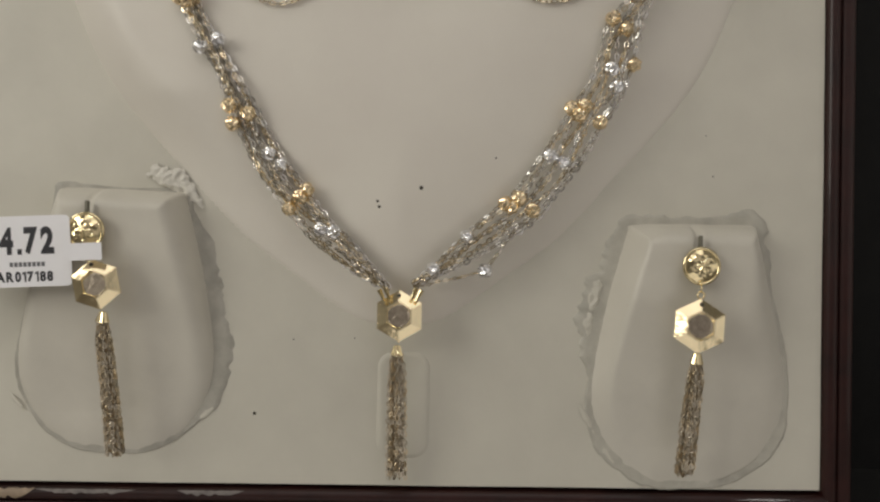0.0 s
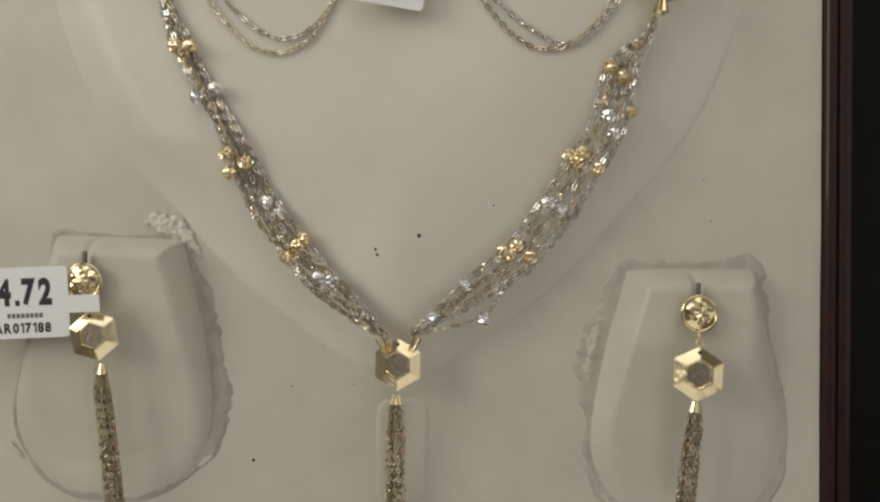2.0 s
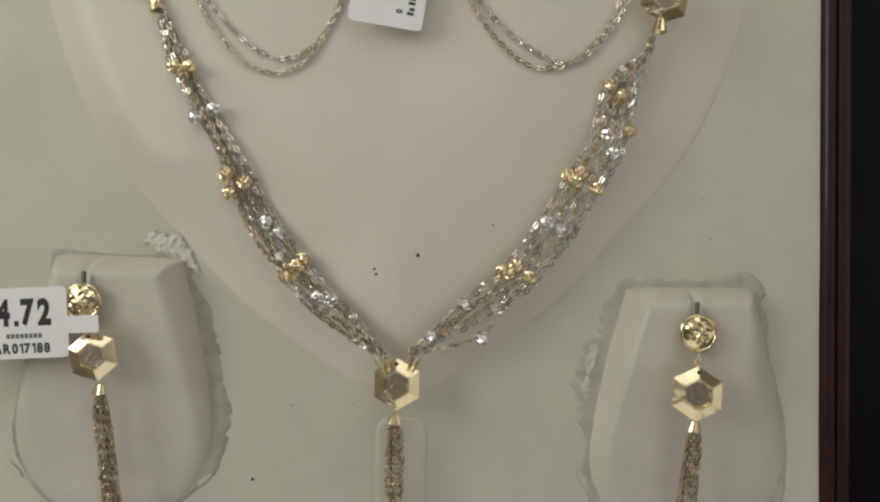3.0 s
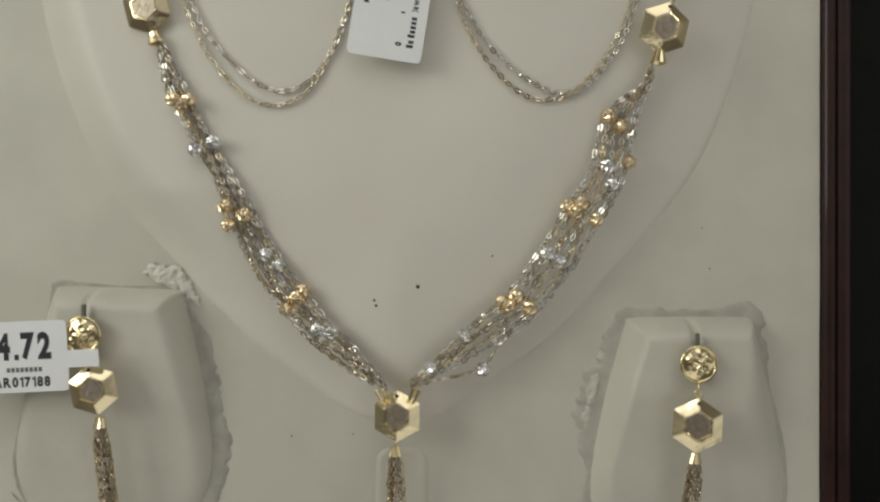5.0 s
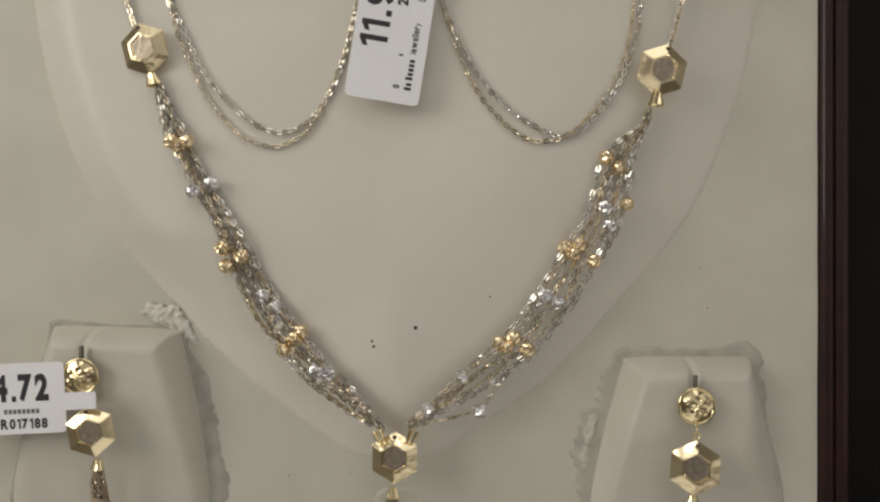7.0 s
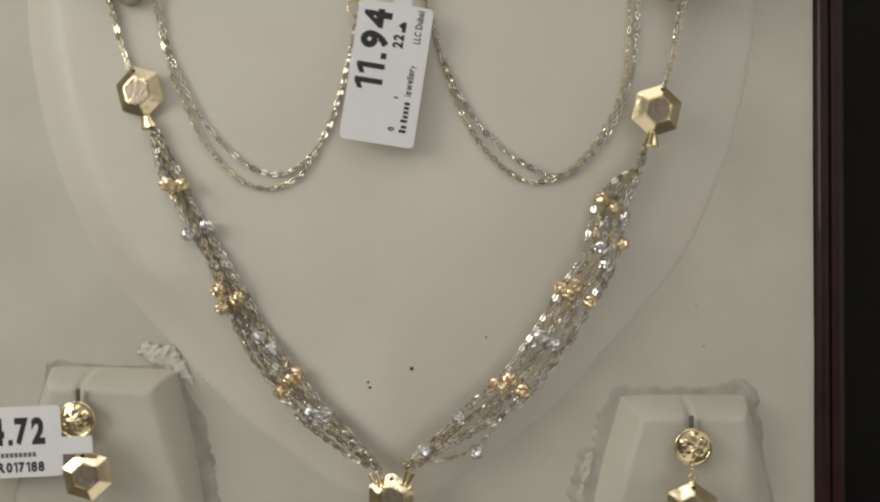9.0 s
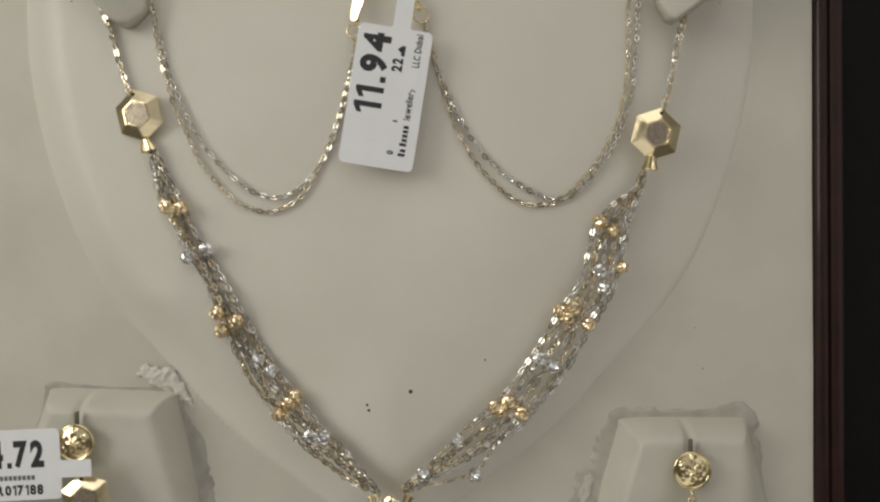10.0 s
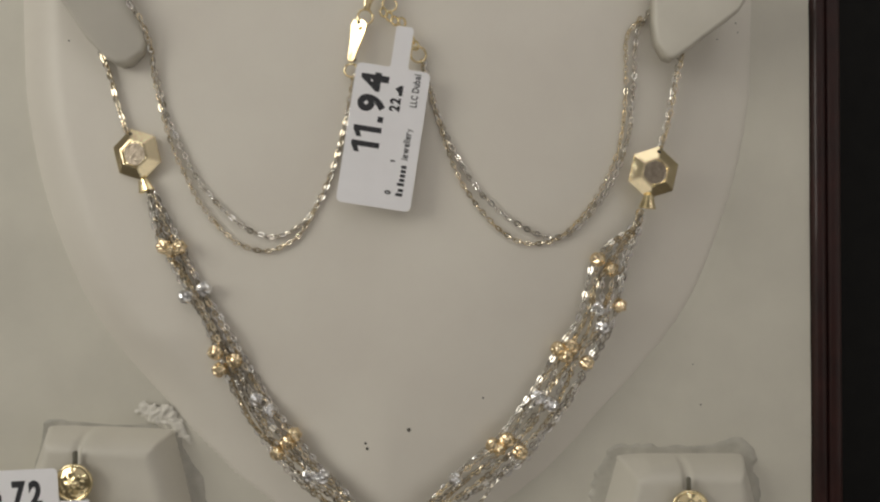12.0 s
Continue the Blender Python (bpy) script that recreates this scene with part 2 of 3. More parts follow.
g = 0.25
rim_side((RIGHT + g, LOW - 1.0), (RIGHT + g, TOP + 1), (1, 0))
rim_side((LEFT - g, LOW - 1.0), (LEFT - g, TOP + 1), (-1, 0))
rim_side((LEFT - g, LOW - 1.0), (RIGHT + g, LOW - 1.0), (0, -1))
rim_side((LEFT - g, TOP + 1), (RIGHT + g, TOP + 1), (0, 1))
hang("back_board", slab("back_board", [(LEFT - 2, LOW - 3), (RIGHT + 2, LOW - 3), (RIGHT + 2, TOP + 3), (LEFT - 2, TOP + 3)], 40, 43, BLACK, 0), box, "black lined back board")

def reflection_patch(x0, x1, w0, w1, mat, seed):
    """A pale reflection painted on the lower rim, from w0 to w1 across its moulding, with an uneven edge."""
    n, m, verts, faces = 40, 9, [], []
    front = PROFILE[1:-4]
    for i in range(n + 1):
        x = x0 + (x1 - x0) * i / n
        fade = min(1, 5 * i / n, 5 * (n - i) / n)
        a = w0 + (w1 - w0) * 0.2 * abs(noise.noise(Vector((x / 2, seed, 0))))
        b = a + (w1 - a) * fade * (0.75 + 0.5 * noise.noise(Vector((x / 1.5, seed, 3))))
        for k in range(m):
            w = a + (b - a) * k / (m - 1)
            verts.append((x, float(np.interp(w, [p[0] for p in front], [p[1] for p in front])) - 0.05, LOW - 1.0 - w))
    faces = [(i * m + k, i * m + k + 1, (i + 1) * m + k + 1, (i + 1) * m + k) for i in range(n) for k in range(m - 1)]
    return hang("reflection_patch", mesh_of("reflection_patch", verts, faces, mat), box, "pale reflection painted on the lacquer")


reflection_patch(-116, -99.5, 0.15, 3.3, BEIGE_REFLECTION, 1.0)
reflection_patch(-99.5, -74.5, 0.3, 1.5, GREY_REFLECTION, 2.0)
reflection_patch(-64.5, -47.5, 0.3, 1.6, GREY_REFLECTION, 5.0)

# ---- the cream insert with its neck form and pads ----
insert = thing("display_insert", "cream leatherette jewellery insert with a raised neck form", "display insert")
BUST_X, BUST_H = -10.0, 9.0
BUST = outline_of(profile_table([(46.5, 0), (48.2, 9), (52, 16), (58.7, 25), (70.2, 40), (87, 55.5), (102.5, 69), (116.5, 77.5), (137.6, 85.5), (158.7, 90), (178, 91.2), (200, 91.5), (222, 91.5)]), BUST_X)


def bust_height(x, z):
    d = inside_depth(x, z, BUST)
    dome = 1 - (1 - np.clip(d / (50 + 12 * np.clip((x - 10) / 40, 0, 1)), 0, 1)) ** 2
    shoulder = 1 - (1 - np.clip(d / 13.0, 0, 1)) ** 1.6
    steep = 0.9 * np.clip((-20 - x) / 40, 0, 1) * np.clip((z - 78) / 26, 0, 1)
    return np.where(d < 0, d * 1.2, BUST_H * ((1 - steep) * dome + steep * shoulder))


PAD = profile_table([(8.0, 0), (8.4, 7), (10.5, 13), (15, 18.6), (23.4, 23.4), (33, 24.4), (45, 22.6), (57, 19.9), (66, 17.4), (71.5, 15.8), (73.2, 14.6), (73.5, 0)])
PAD_X = 62.3
OTHER_PAD = place(-80.0, 0, 47.0, 0, 2.0, 0) @ place(-PAD_X, 0, -40.0)


def pad_height(slot, chamfer, run_out, step):
    """A pad that rises towards its top, with a rounded border, one side chamfered flat, and a slot for the post."""
    def height(x, z):
        d = inside_depth(x, z, outline_of(PAD, PAD_X))
        full = np.interp(z, [8, 18, 35, 55, 74], [0.6, 1.6, 4.2, 8.0, 9.6])
        t = np.clip(d / 4.4, 0, 1.2)
        flat = np.where(t < 0.8, t, 1 - (1.2 - t) ** 2 / 0.8)
        wide = 6.0 + run_out * np.clip((x - PAD_X - 2) / 8, 0, 1) * np.clip((66 - z) / 25, 0, 1)
        soft = (1 - (1 - np.clip(d / wide, 0, 1)) ** 2.6) ** (0.8 + 0.03 * (wide - 6))
        k = chamfer * np.clip((PAD_X - 9 - x) / 4, 0, 1)
        h = full * (k * flat + (1 - k) * soft) + 0.2 * wave(x, z, 9, 3.0) + 0.12 * wave(x, z, 4, 8.0)
        h = h - 1.6 * np.exp(-((x - slot) / 0.9) ** 2) * np.clip((z - 66) / 3, 0, 1) * np.clip(h / 3, 0, 1) - step * np.clip((slot - x) / 0.8, 0, 1) * np.clip((z - 50) / 20, 0, 1) * np.clip(h / 3, 0, 1)
        return np.where(d < 0, d * 2.0, h)
    return height


hang("base_panel", relief("base_panel", LEFT, RIGHT, LOW, TOP, 2.6, lambda x, z: 0.25 * wave(x, z, 24, 1.0) + 0.05 * wave(x, z, 8, 4.0), CREAM), insert)
hang("panel_core", slab("panel_core", [(LEFT, LOW), (RIGHT, LOW), (RIGHT, TOP), (LEFT, TOP)], BASE + 0.5, BASE + 4, CREAM, 0), insert)
hang("neck_form", relief("neck_form", -103, 83, 44, 222, 1.3, bust_height, BUST_COVER), insert, "raised neck form with softly rounded edges")
hang("earring_pad", relief("earring_pad", 35, 90, 6, 75, 0.5, pad_height(61.8, 1.0, 9.0, 0.0), CREAM_SIDE), insert, "bell-shaped cream earring pad with bevelled sides")
hang("earring_pad", relief("earring_pad", 35, 90, 6, 75, 0.5, pad_height(57.6, 0.0, 0.0, 0.8), CREAM_SIDE), insert, "bell-shaped cream earring pad with a notched top", OTHER_PAD)


def tassel_pad_height(x, z):
    d = 4.0 - np.hypot(np.maximum(np.abs(x + 8.7) - 2.6, 0), np.maximum(np.abs(z - 27.5) - 9.2, 0))
    return np.where(d < 0, d, 0.45 * np.clip(d / 0.9, 0, 1))


hang("tassel_pad", relief("tassel_pad", -18, 1, 12, 44, 0.6, tassel_pad_height, CREAM, -1.0), insert)


def surface(x, z):
    """How far forward the insert reaches at one place."""
    a = np.array([float(x)])
    b = np.array([float(z)])
    return BASE - max(0.0, float(bust_height(a, b)[0]))


def tab(outline, slope, x0, label):
    """A slanting tab that stands out of the neck form, over which the chains are hooked."""
    me = slab("collar_tab", outline, -2.0, 3.6, CREAM_SIDE, 1.0, 3)
    for v in me.vertices:
        k = (3.6 - v.co.y / MM) / 5.6
        v.co.y += k * slope * (v.co.x - x0 * MM)
    return hang("collar_tab", me, insert, label)


tab([(-90, 191), (-84.8, 183.6), (-78.4, 173.2), (-74.6, 168.8), (-72.4, 167.6), (-70, 168.0), (-66.9, 171.2), (-66.0, 174.8), (-67.6, 179), (-71.3, 184.8), (-76, 192)], 0.42, -74, "rounded cream collar tab with a chain behind it")
tab([(53.6, 192), (53.0, 177.5), (53.6, 172.8), (55.6, 169.2), (57.4, 168.4), (61.2, 170.9), (71.4, 178.4), (73, 181), (74, 192)], -0.25, 60, "angular cream collar tab")


def glue_ring(at_pad, seed, widths, mat):
    """Torn lining and dried glue that shows unevenly round a pad; widths by the compass angle from the pad's middle."""
    poly = outline_of(PAD, PAD_X)
    poly = np.concatenate([poly, poly[:1]])
    run = np.concatenate([[0], np.cumsum(np.linalg.norm(np.diff(poly, axis=0), axis=1))])
    at = np.arange(0, run[-1], 0.45)
    poly = np.stack([np.interp(at, run, poly[:, 0]), np.interp(at, run, poly[:, 1])], 1)
    c = np.array([PAD_X, 40.0])
    n, verts, faces = len(poly), [], []
    angles, sizes = [a for a, _ in widths] + [360 + widths[0][0]], [w for _, w in widths] + [widths[0][1]]
    for i, p in enumerate(poly):
        t = poly[(i + 4) % n] - poly[i - 4]
        out = np.array([t[1], -t[0]]) / max(1e-6, np.hypot(*t))
        if out @ (p - c) < 0:
            out = -out
        w = np.interp(math.degrees(math.atan2(p[1] - c[1], p[0] - c[0])) % 360, angles, sizes)
        w *= 1 + 0.5 * noise.noise(Vector((p[0] / 8 + seed, p[1] / 8, 0))) + 0.3 * noise.noise(Vector((p[0] / 2.6, p[1] / 2.6 + seed, 4))) + 0.16 * noise.noise(Vector((p[0], p[1] + seed, 9)))
        w = max(0.0, w)
        for r, lift in ((-1.5, 0.35), (w * 0.5, 0.3), (w * 0.9, 0.28), (w, -0.25)):
            q = p + out * r
            verts.append((q[0], BASE - lift - 0.2 * noise.noise(Vector((q[0] / 2, q[1] / 2, seed))), q[1]))
    for i in range(n):
        o = (i + 1) % n
        for k in range(3):
            faces.append((i * 4 + k, i * 4 + k + 1, o * 4 + k + 1, o * 4 + k))
    return hang("glue_residue", mesh_of("glue_residue", verts, faces, mat), insert, "ragged grey dried glue and torn lining", at_pad)


glue_ring(None, 5.3, ((0, 0.8), (30, 0.7), (48, 1.2), (58, 3.0), (66, 4.0), (75, 1.8), (92, 1.8), (118, 3.2), (135, 5.6), (160, 5.6), (178, 4.2), (192, 0.7), (212, 2.0), (232, 2.4), (250, 1.6), (270, 0.5), (300, 0.4), (316, 2.2), (332, 0.4)), GLUE_FILM)
glue_ring(OTHER_PAD, 11.9, ((0, 4.4), (25, 4.0), (48, 3.4), (60, 1.4), (90, 0.3), (115, 1.6), (135, 0.4), (190, 0.3), (205, 1.2), (220, 0.5), (295, 0.3), (312, 1.2), (335, 4.2)), SHADED_GLUE)


def lint(cx, cz, rx, rz, turn, high, seed, mat=None):
    """Torn lining: a low crumpled patch with sharp creases and a ragged edge."""
    c, k = math.cos(radians(turn)), math.sin(radians(turn))

    def height(x, z):
        u, v = ((x - cx) * c + (z - cz) * k) / rx, ((z - cz) * c - (x - cx) * k) / rz
        r = np.hypot(u, v) + 0.45 * wave(x, z, 2.6, seed) + 0.25 * wave(x, z, 1.1, seed + 2)
        crease = 1 - np.abs(wave(x, z, 2.2, seed + 5)) * 2.2
        fine = 1 - np.abs(wave(x, z, 0.9, seed + 9)) * 2
        return np.where(r < 1, 0.25 + high * (1 - np.clip(r, 0, 1) ** 2) * (0.45 + 0.4 * crease + 0.15 * fine), -4.0)
    big = max(rx, rz) * 1.5
    return hang("torn_lining", relief("torn_lining", cx - big, cx + big, cz - big, cz + big, 0.3, height, mat or LINT), insert, "crumpled torn white lining")


lint(-67.2, 83.6, 5.4, 2.9, -18, 1.5, 2.0)
lint(-62.4, 80.0, 4.4, 1.7, -48, 1.1, 6.0)
lint(38.9, 55.5, 4.6, 1.7, 74, 0.8, 9.0, CREAM)
lint(37.0, 48.5, 3.2, 1.3, 84, 0.7, 13.0, CREAM)
lint(36.6, 25.5, 4.6, 0.9, -62, 0.5, 17.0, CREAM)
lint(42.4, 15.6, 3.2, 0.8, -48, 0.5, 21.0, CREAM)
lint(-104.5, 27.0, 2.6, 0.8, -52, 0.4, 25.0, CREAM)
lint(-58.0, 24.5, 3.0, 0.8, 40, 0.4, 29.0, CREAM)


def disc(name, r, mat, depth=0.15, n=14):
    bm = bmesh.new()
    bmesh.ops.create_cone(bm, cap_ends=True, segments=n, radius1=r, radius2=r * 0.8, depth=depth, matrix=Matrix.Rotation(radians(90), 4, "X"))
    return bm_mesh(name, bm, mat)


speck = disc("pinhole", 0.42, SPECK)
for x, z, k in ((-4.7, 81.1, 1.25), (-15.1, 77.8, 0.85), (-14.7, 76.5, 0.95), (13.2, 88.5, 0.6), (67.9, 85.4, 0.55), (-45.8, 25.0, 0.95), (-36.2, 43.5, 0.5), (73.0, 13.5, 0.6), (-21, 44, 0.4), (-85.6, 174.4, 0.5), (76.6, 180.4, 0.5), (77.2, 178.2, 0.4), (71.5, 176.0, 0.4), (66.0, 95.5, 0.45)):
    hang("pinhole", speck, insert, at=place(x, surface(x, z) - (0.02 if z > 50 else 0.15), z) @ Matrix.Scale(k, 4))


# ---- jewellery pieces ----
def link_template(length, width, wire, n=12, m=4):
    verts, faces = [], []
    for i in range(n):
        a = 2 * math.pi * i / n
        c = Vector((math.cos(a) * (length / 2 - wire), math.sin(a) * (width / 2 - wire), 0))
        nrm = Vector((math.cos(a), math.sin(a), 0))
        for j in range(m):
            b = 2 * math.pi * (j + 0.5) / m
            p = c + nrm * (wire * 1.3 * math.cos(b)) + Vector((0, 0, wire * 0.8 * math.sin(b)))
            verts.append(tuple(p))
    for i in range(n):
        for j in range(m):
            faces.append((i * m + j, ((i + 1) % n) * m + j, ((i + 1) % n) * m + (j + 1) % m, i * m + (j + 1) % m))
    return np.array(verts), faces


def link_poses(path, pitch, twist, seed, start=3.0):
    """Where the links of a cable chain sit along a path of (x, y, z), each turned about a quarter against the last."""
    r = random.Random(seed)
    c = spline(path, 14)
    s = np.concatenate([[0], np.cumsum(np.linalg.norm(np.diff(c, axis=0), axis=1))])
    count = max(2, int(s[-1] / pitch))
    phase = r.uniform(0, start)
    for k in range(count + 1):
        d = s[-1] * k / count
        p = np.array([np.interp(d, s, c[:, a]) for a in range(3)])
        q = np.array([np.interp(min(s[-1], d + 0.4), s, c[:, a]) - np.interp(max(0, d - 0.4), s, c[:, a]) for a in range(3)])
        t = Vector(q).normalized()
        side = t.cross(Vector((0, -1, 0))).normalized()
        up = side.cross(t)
        turn = phase + (k % 2) * radians(90) + r.uniform(-twist, twist) + 0.25 * math.sin(k * 0.35 + phase)
        u, v = side * math.cos(turn) + up * math.sin(turn), up * math.cos(turn) - side * math.sin(turn)
        yield p + np.array([r.gauss(0, 0.05) for _ in range(3)]), t, u, v


def strand(path, mat, pitch=1.44, length=2.08, width=1.34, wire=0.215, twist=0.35, seed=0):
    """A cable chain along a path of (x, y, z), with all its links in one mesh."""
    tv, tf = link_template(length, width, wire)
    verts, faces = [], []
    for p, t, u, v in link_poses(path, pitch, twist, seed):
        base = len(verts)
        verts += (tv @ np.array([t, u, v]) + p).tolist()
        faces += [tuple(base + i for i in f) for f in tf]
    return mesh_of("chain_strand", verts, faces, mat, False)


def loose_links(path, me, parent, pitch=1.32, twist=0.35, seed=0):
    """A cable chain along a path, with every link an object of its own."""
    for p, t, u, v in link_poses(path, pitch, twist, seed, 0.5):
        m = Matrix((t, u, v)).transposed().to_4x4()
        m.translation = Vector(p) * MM
        hang("chain_link", me, parent, at=m)


def cut_bead(name, mat, r=1.65, long=1.15):
    """A diamond-cut bead: twisted lobes with flat cuts between them, pierced along x."""
    verts, faces, n, m = [], [], 24, 7
    for j in range(m + 1):
        th = math.pi * (0.08 + 0.84 * j / m)
        for i in range(n):
            a = 2 * math.pi * i / n
            k = 1 + 0.15 * math.cos(5 * (a + 0.6 * th))
            verts.append((-math.cos(th) * r * long, math.cos(a) * math.sin(th) * r * k, math.sin(a) * math.sin(th) * r * k))
    for j in range(m):
        faces += [(j * n + i, j * n + (i + 1) % n, (j + 1) * n + (i + 1) % n, (j + 1) * n + i) for i in range(n)]
    faces += [tuple(range(n))[::-1], tuple(range(m * n, m * n + n))]
    return mesh_of(name, verts, faces, mat, False)


def hexagon_body():
    """A faceted hexagon: girdle, six sloping facets, a thin rim and a sunk table; front towards -y."""
    bm = bmesh.new()

    def ring(r, y):
        return [bm.verts.new((r * math.sin(radians(60 * i)), y, r * math.cos(radians(60 * i)))) for i in range(6)]
    rings = [ring(4.6, 0.0), ring(6.1, -0.8), ring(6.15, -1.35), ring(3.45, -2.62), ring(3.15, -2.64), ring(3.0, -2.2)]
    bm.faces.new(rings[0])
    for a, b in zip(rings, rings[1:]):
        for i in range(6):
            bm.faces.new((a[i], a[(i + 1) % 6], b[(i + 1) % 6], b[i]))
    bm.faces.new(rings[-1])
    bmesh.ops.bevel(bm, geom=[e for e in bm.edges if e.calc_length() > 1.0 and all(-2.63 < v.co.y < -0.7 for v in e.verts)], offset=0.13, segments=2, affect="EDGES")
    return bm_mesh("hexagon", bm, FACET)


def hexagon_table():
    bm = bmesh.new()
    bmesh.ops.create_circle(bm, cap_ends=True, segments=6, radius=3.0, matrix=Matrix.Rotation(radians(90), 4, "X") @ Matrix.Rotation(radians(90), 4, "Z"))
    bmesh.ops.subdivide_edges(bm, edges=list(bm.edges), cuts=9, use_grid_fill=True)
    bmesh.ops.triangulate(bm, faces=list(bm.faces))
    for v in bm.verts:
        v.co.y = -2.3 - 0.16 * noise.noise(v.co * 1.7)
    return bm_mesh("table", bm, GOLD_MATT)


def cap_mesh(r0=0.9, r1=1.55, h=2.4, n=8):
    """A fluted bell cap, hanging from its top at the origin."""
    verts, faces = [], []
    rows = [(0.0, 0.5), (0.1, r0), (h * 0.45, (r0 + r1) / 2 * 0.92), (h, r1), (h - 0.15, r1 * 0.8), (h * 0.5, r0 * 0.7)]
    k = n * 2
    for z, r in rows:
        for i in range(k):
            q = r * (1.0 if i % 2 else 0.86)
            verts.append((q * math.cos(2 * math.pi * i / k), q * math.sin(2 * math.pi * i / k), -z))
    for j in range(len(rows) - 1):
        faces += [(j * k + i, (j + 1) * k + i, (j + 1) * k + (i + 1) % k, j * k + (i + 1) % k) for i in range(k)]
    faces.append(tuple(range(k)))
    return mesh_of("bell_cap", verts, faces, GOLD, False)


def ring_mesh(name, R, wire, mat, n=28, m=8):
    verts, faces = [], []
    for i in range(n):
        a = 2 * math.pi * i / n
        for j in range(m):
            b = 2 * math.pi * j / m
            q = R + wire * math.cos(b)
            verts.append((q * math.cos(a), wire * math.sin(b), q * math.sin(a)))
    for i in range(n):
        faces += [(i * m + j, ((i + 1) % n) * m + j, ((i + 1) % n) * m + (j + 1) % m, i * m + (j + 1) % m) for j in range(m)]
    return mesh_of(name, verts, faces, mat)


HEX, TABLE, CAP, RING = hexagon_body(), hexagon_table(), cap_mesh(), ring_mesh("jump_ring", 0.85, 0.23, GOLD)
# a dark disc in place of a hole, the shade inside it given as colour
HOLE = disc("eyelet", 0.5, SPECK, 0.1)
BIG_RING = ring_mesh("clasp_ring", 1.75, 0.27, GOLD)
GOLD_CUT, WHITE_CUT = cut_bead("gold_bead", GOLD_BEAD), cut_bead("silver_bead", WHITE_BEAD)


def hexagon(parent, m):
    h = hang("hexagon_charm", HEX, parent, "faceted gold hexagon", m)
    hang("table", TABLE, h, "sandblasted gold centre")
    hang("eyelet", HOLE, h, "dark drilled eyelet", place(0, -1.97, 4.85, -25))
    return h


def tassel(parent, top, bottom, radius, seed, n=9):
    """Short chains that hang in a bunch from a cap."""
    (x0, y0, z0), (x1, y1, z1) = top, bottom
    for k in range(n):
        a = 2 * math.pi * k / n + seed
        r = radius * (1.0, 0.45, 0.78)[k % 3]
        ox, oy = r * math.cos(a), 0.55 * r * math.sin(a)
        drop = random.Random(seed * 50 + k).uniform(-0.6, 0.8)
        path = [(x0 + ox * 0.45, y0 + oy * 0.3, z0), (x0 + ox * 0.9, y0 + oy + 0.2 * (y1 - y0), z0 + (z1 - z0) * 0.18), ((x0 + x1) / 2 + ox, (y0 + y1) / 2 + oy, (z0 + z1) / 2), (x1 + ox * 1.1, y1 + oy, z1 + drop)]
        hang("tassel_chain", strand(path, DULL_WHITE if k % 2 else DULL_GOLD, 1.05, 1.55, 1.05, 0.18, 0.4, seed * 31 + k), parent)


# ---- the necklace ----
necklace = thing("necklace", "two-tone gold multi-strand necklace with faceted hexagon charms on cream", "necklace")
LEFT_RUN = [(-65.6, 138.6, 0.5), (-62.8, 130.2, 1.8), (-60.4, 125, 2.2), (-57.0, 118.4, 1.7), (-51.8, 109.1, 1.9), (-48.2, 102.0, 2.7), (-43.9, 92, 3.2), (-39.7, 84.8, 3.4), (-34.7, 78.4, 3.4), (-29.3, 71.6, 3.1), (-23.6, 66.4, 2.9), (-17.3, 60.8, 1.8), (-12.6, 57.2, 0.6)]
RIGHT_RUN = [(51.0, 132.8, 0.5), (49.5, 128.6, 1.0), (45.6, 124.0, 2.8), (43.6, 120.0, 4.0), (42.0, 114.4, 4.2), (39.6, 106.0, 4.0), (34.5, 97.8, 4.2), (29.3, 89.4, 4.3), (24.4, 82.6, 4.2), (19.2, 76.0, 4.1), (8.6, 68.3, 3.0), (0.8, 62.3, 1.7), (-5.6, 58.2, 0.6)]


def resting(x, z, lift):
    return min(surface(x, z), 6.0) - lift


def bundle(run, mats, seed):
    for k, mat in enumerate(mats):
        r = random.Random(seed + k)
        lane = -1 + 2 * k / (len(mats) - 1)
        path = []
        for i, (x, z, w) in enumerate(run):
            a, b = run[max(0, i - 1)], run[min(len(run) - 1, i + 1)]
            t = Vector((b[0] - a[0], b[1] - a[1])).normalized()
            o = w * max(-1.05, min(1.05, lane + r.uniform(-0.4, 0.4) * (1.1 - abs(lane))))
            px, pz = x - t.y * o, z + t.x * o
            path.append((px, resting(px, pz, 0.7 + r.uniform(0, 1.5)), pz))
        hang("chain_strand", strand(path, mat, seed=seed * 7 + k), necklace)


W, G = STRAND_WHITE, STRAND_GOLD
bundle(LEFT_RUN, (W, G, W, G, W, W, G, W), 3)
bundle(RIGHT_RUN, (W, G, W, G, W, G, W, W), 40)
W, G = WHITE_LINK, GOLD_LINK


WIDE_WHITE, SLIM_GOLD = [mesh_of("chain_link", *link_template(2.0, w, k), mat, False) for w, k, mat in ((1.36, 0.205, W), (1.24, 0.19, G))]


def chain(points, mat, seed, lift=0.8, single=None, **kw):
    path = [(p[0], resting(p[0], p[1], p[2] if len(p) > 2 else lift), p[1]) for p in points]
    if single:
        loose_links(path, single, necklace, seed=seed)
    else:
        hang("chain_strand", strand(path, mat, seed=seed, **kw), necklace)


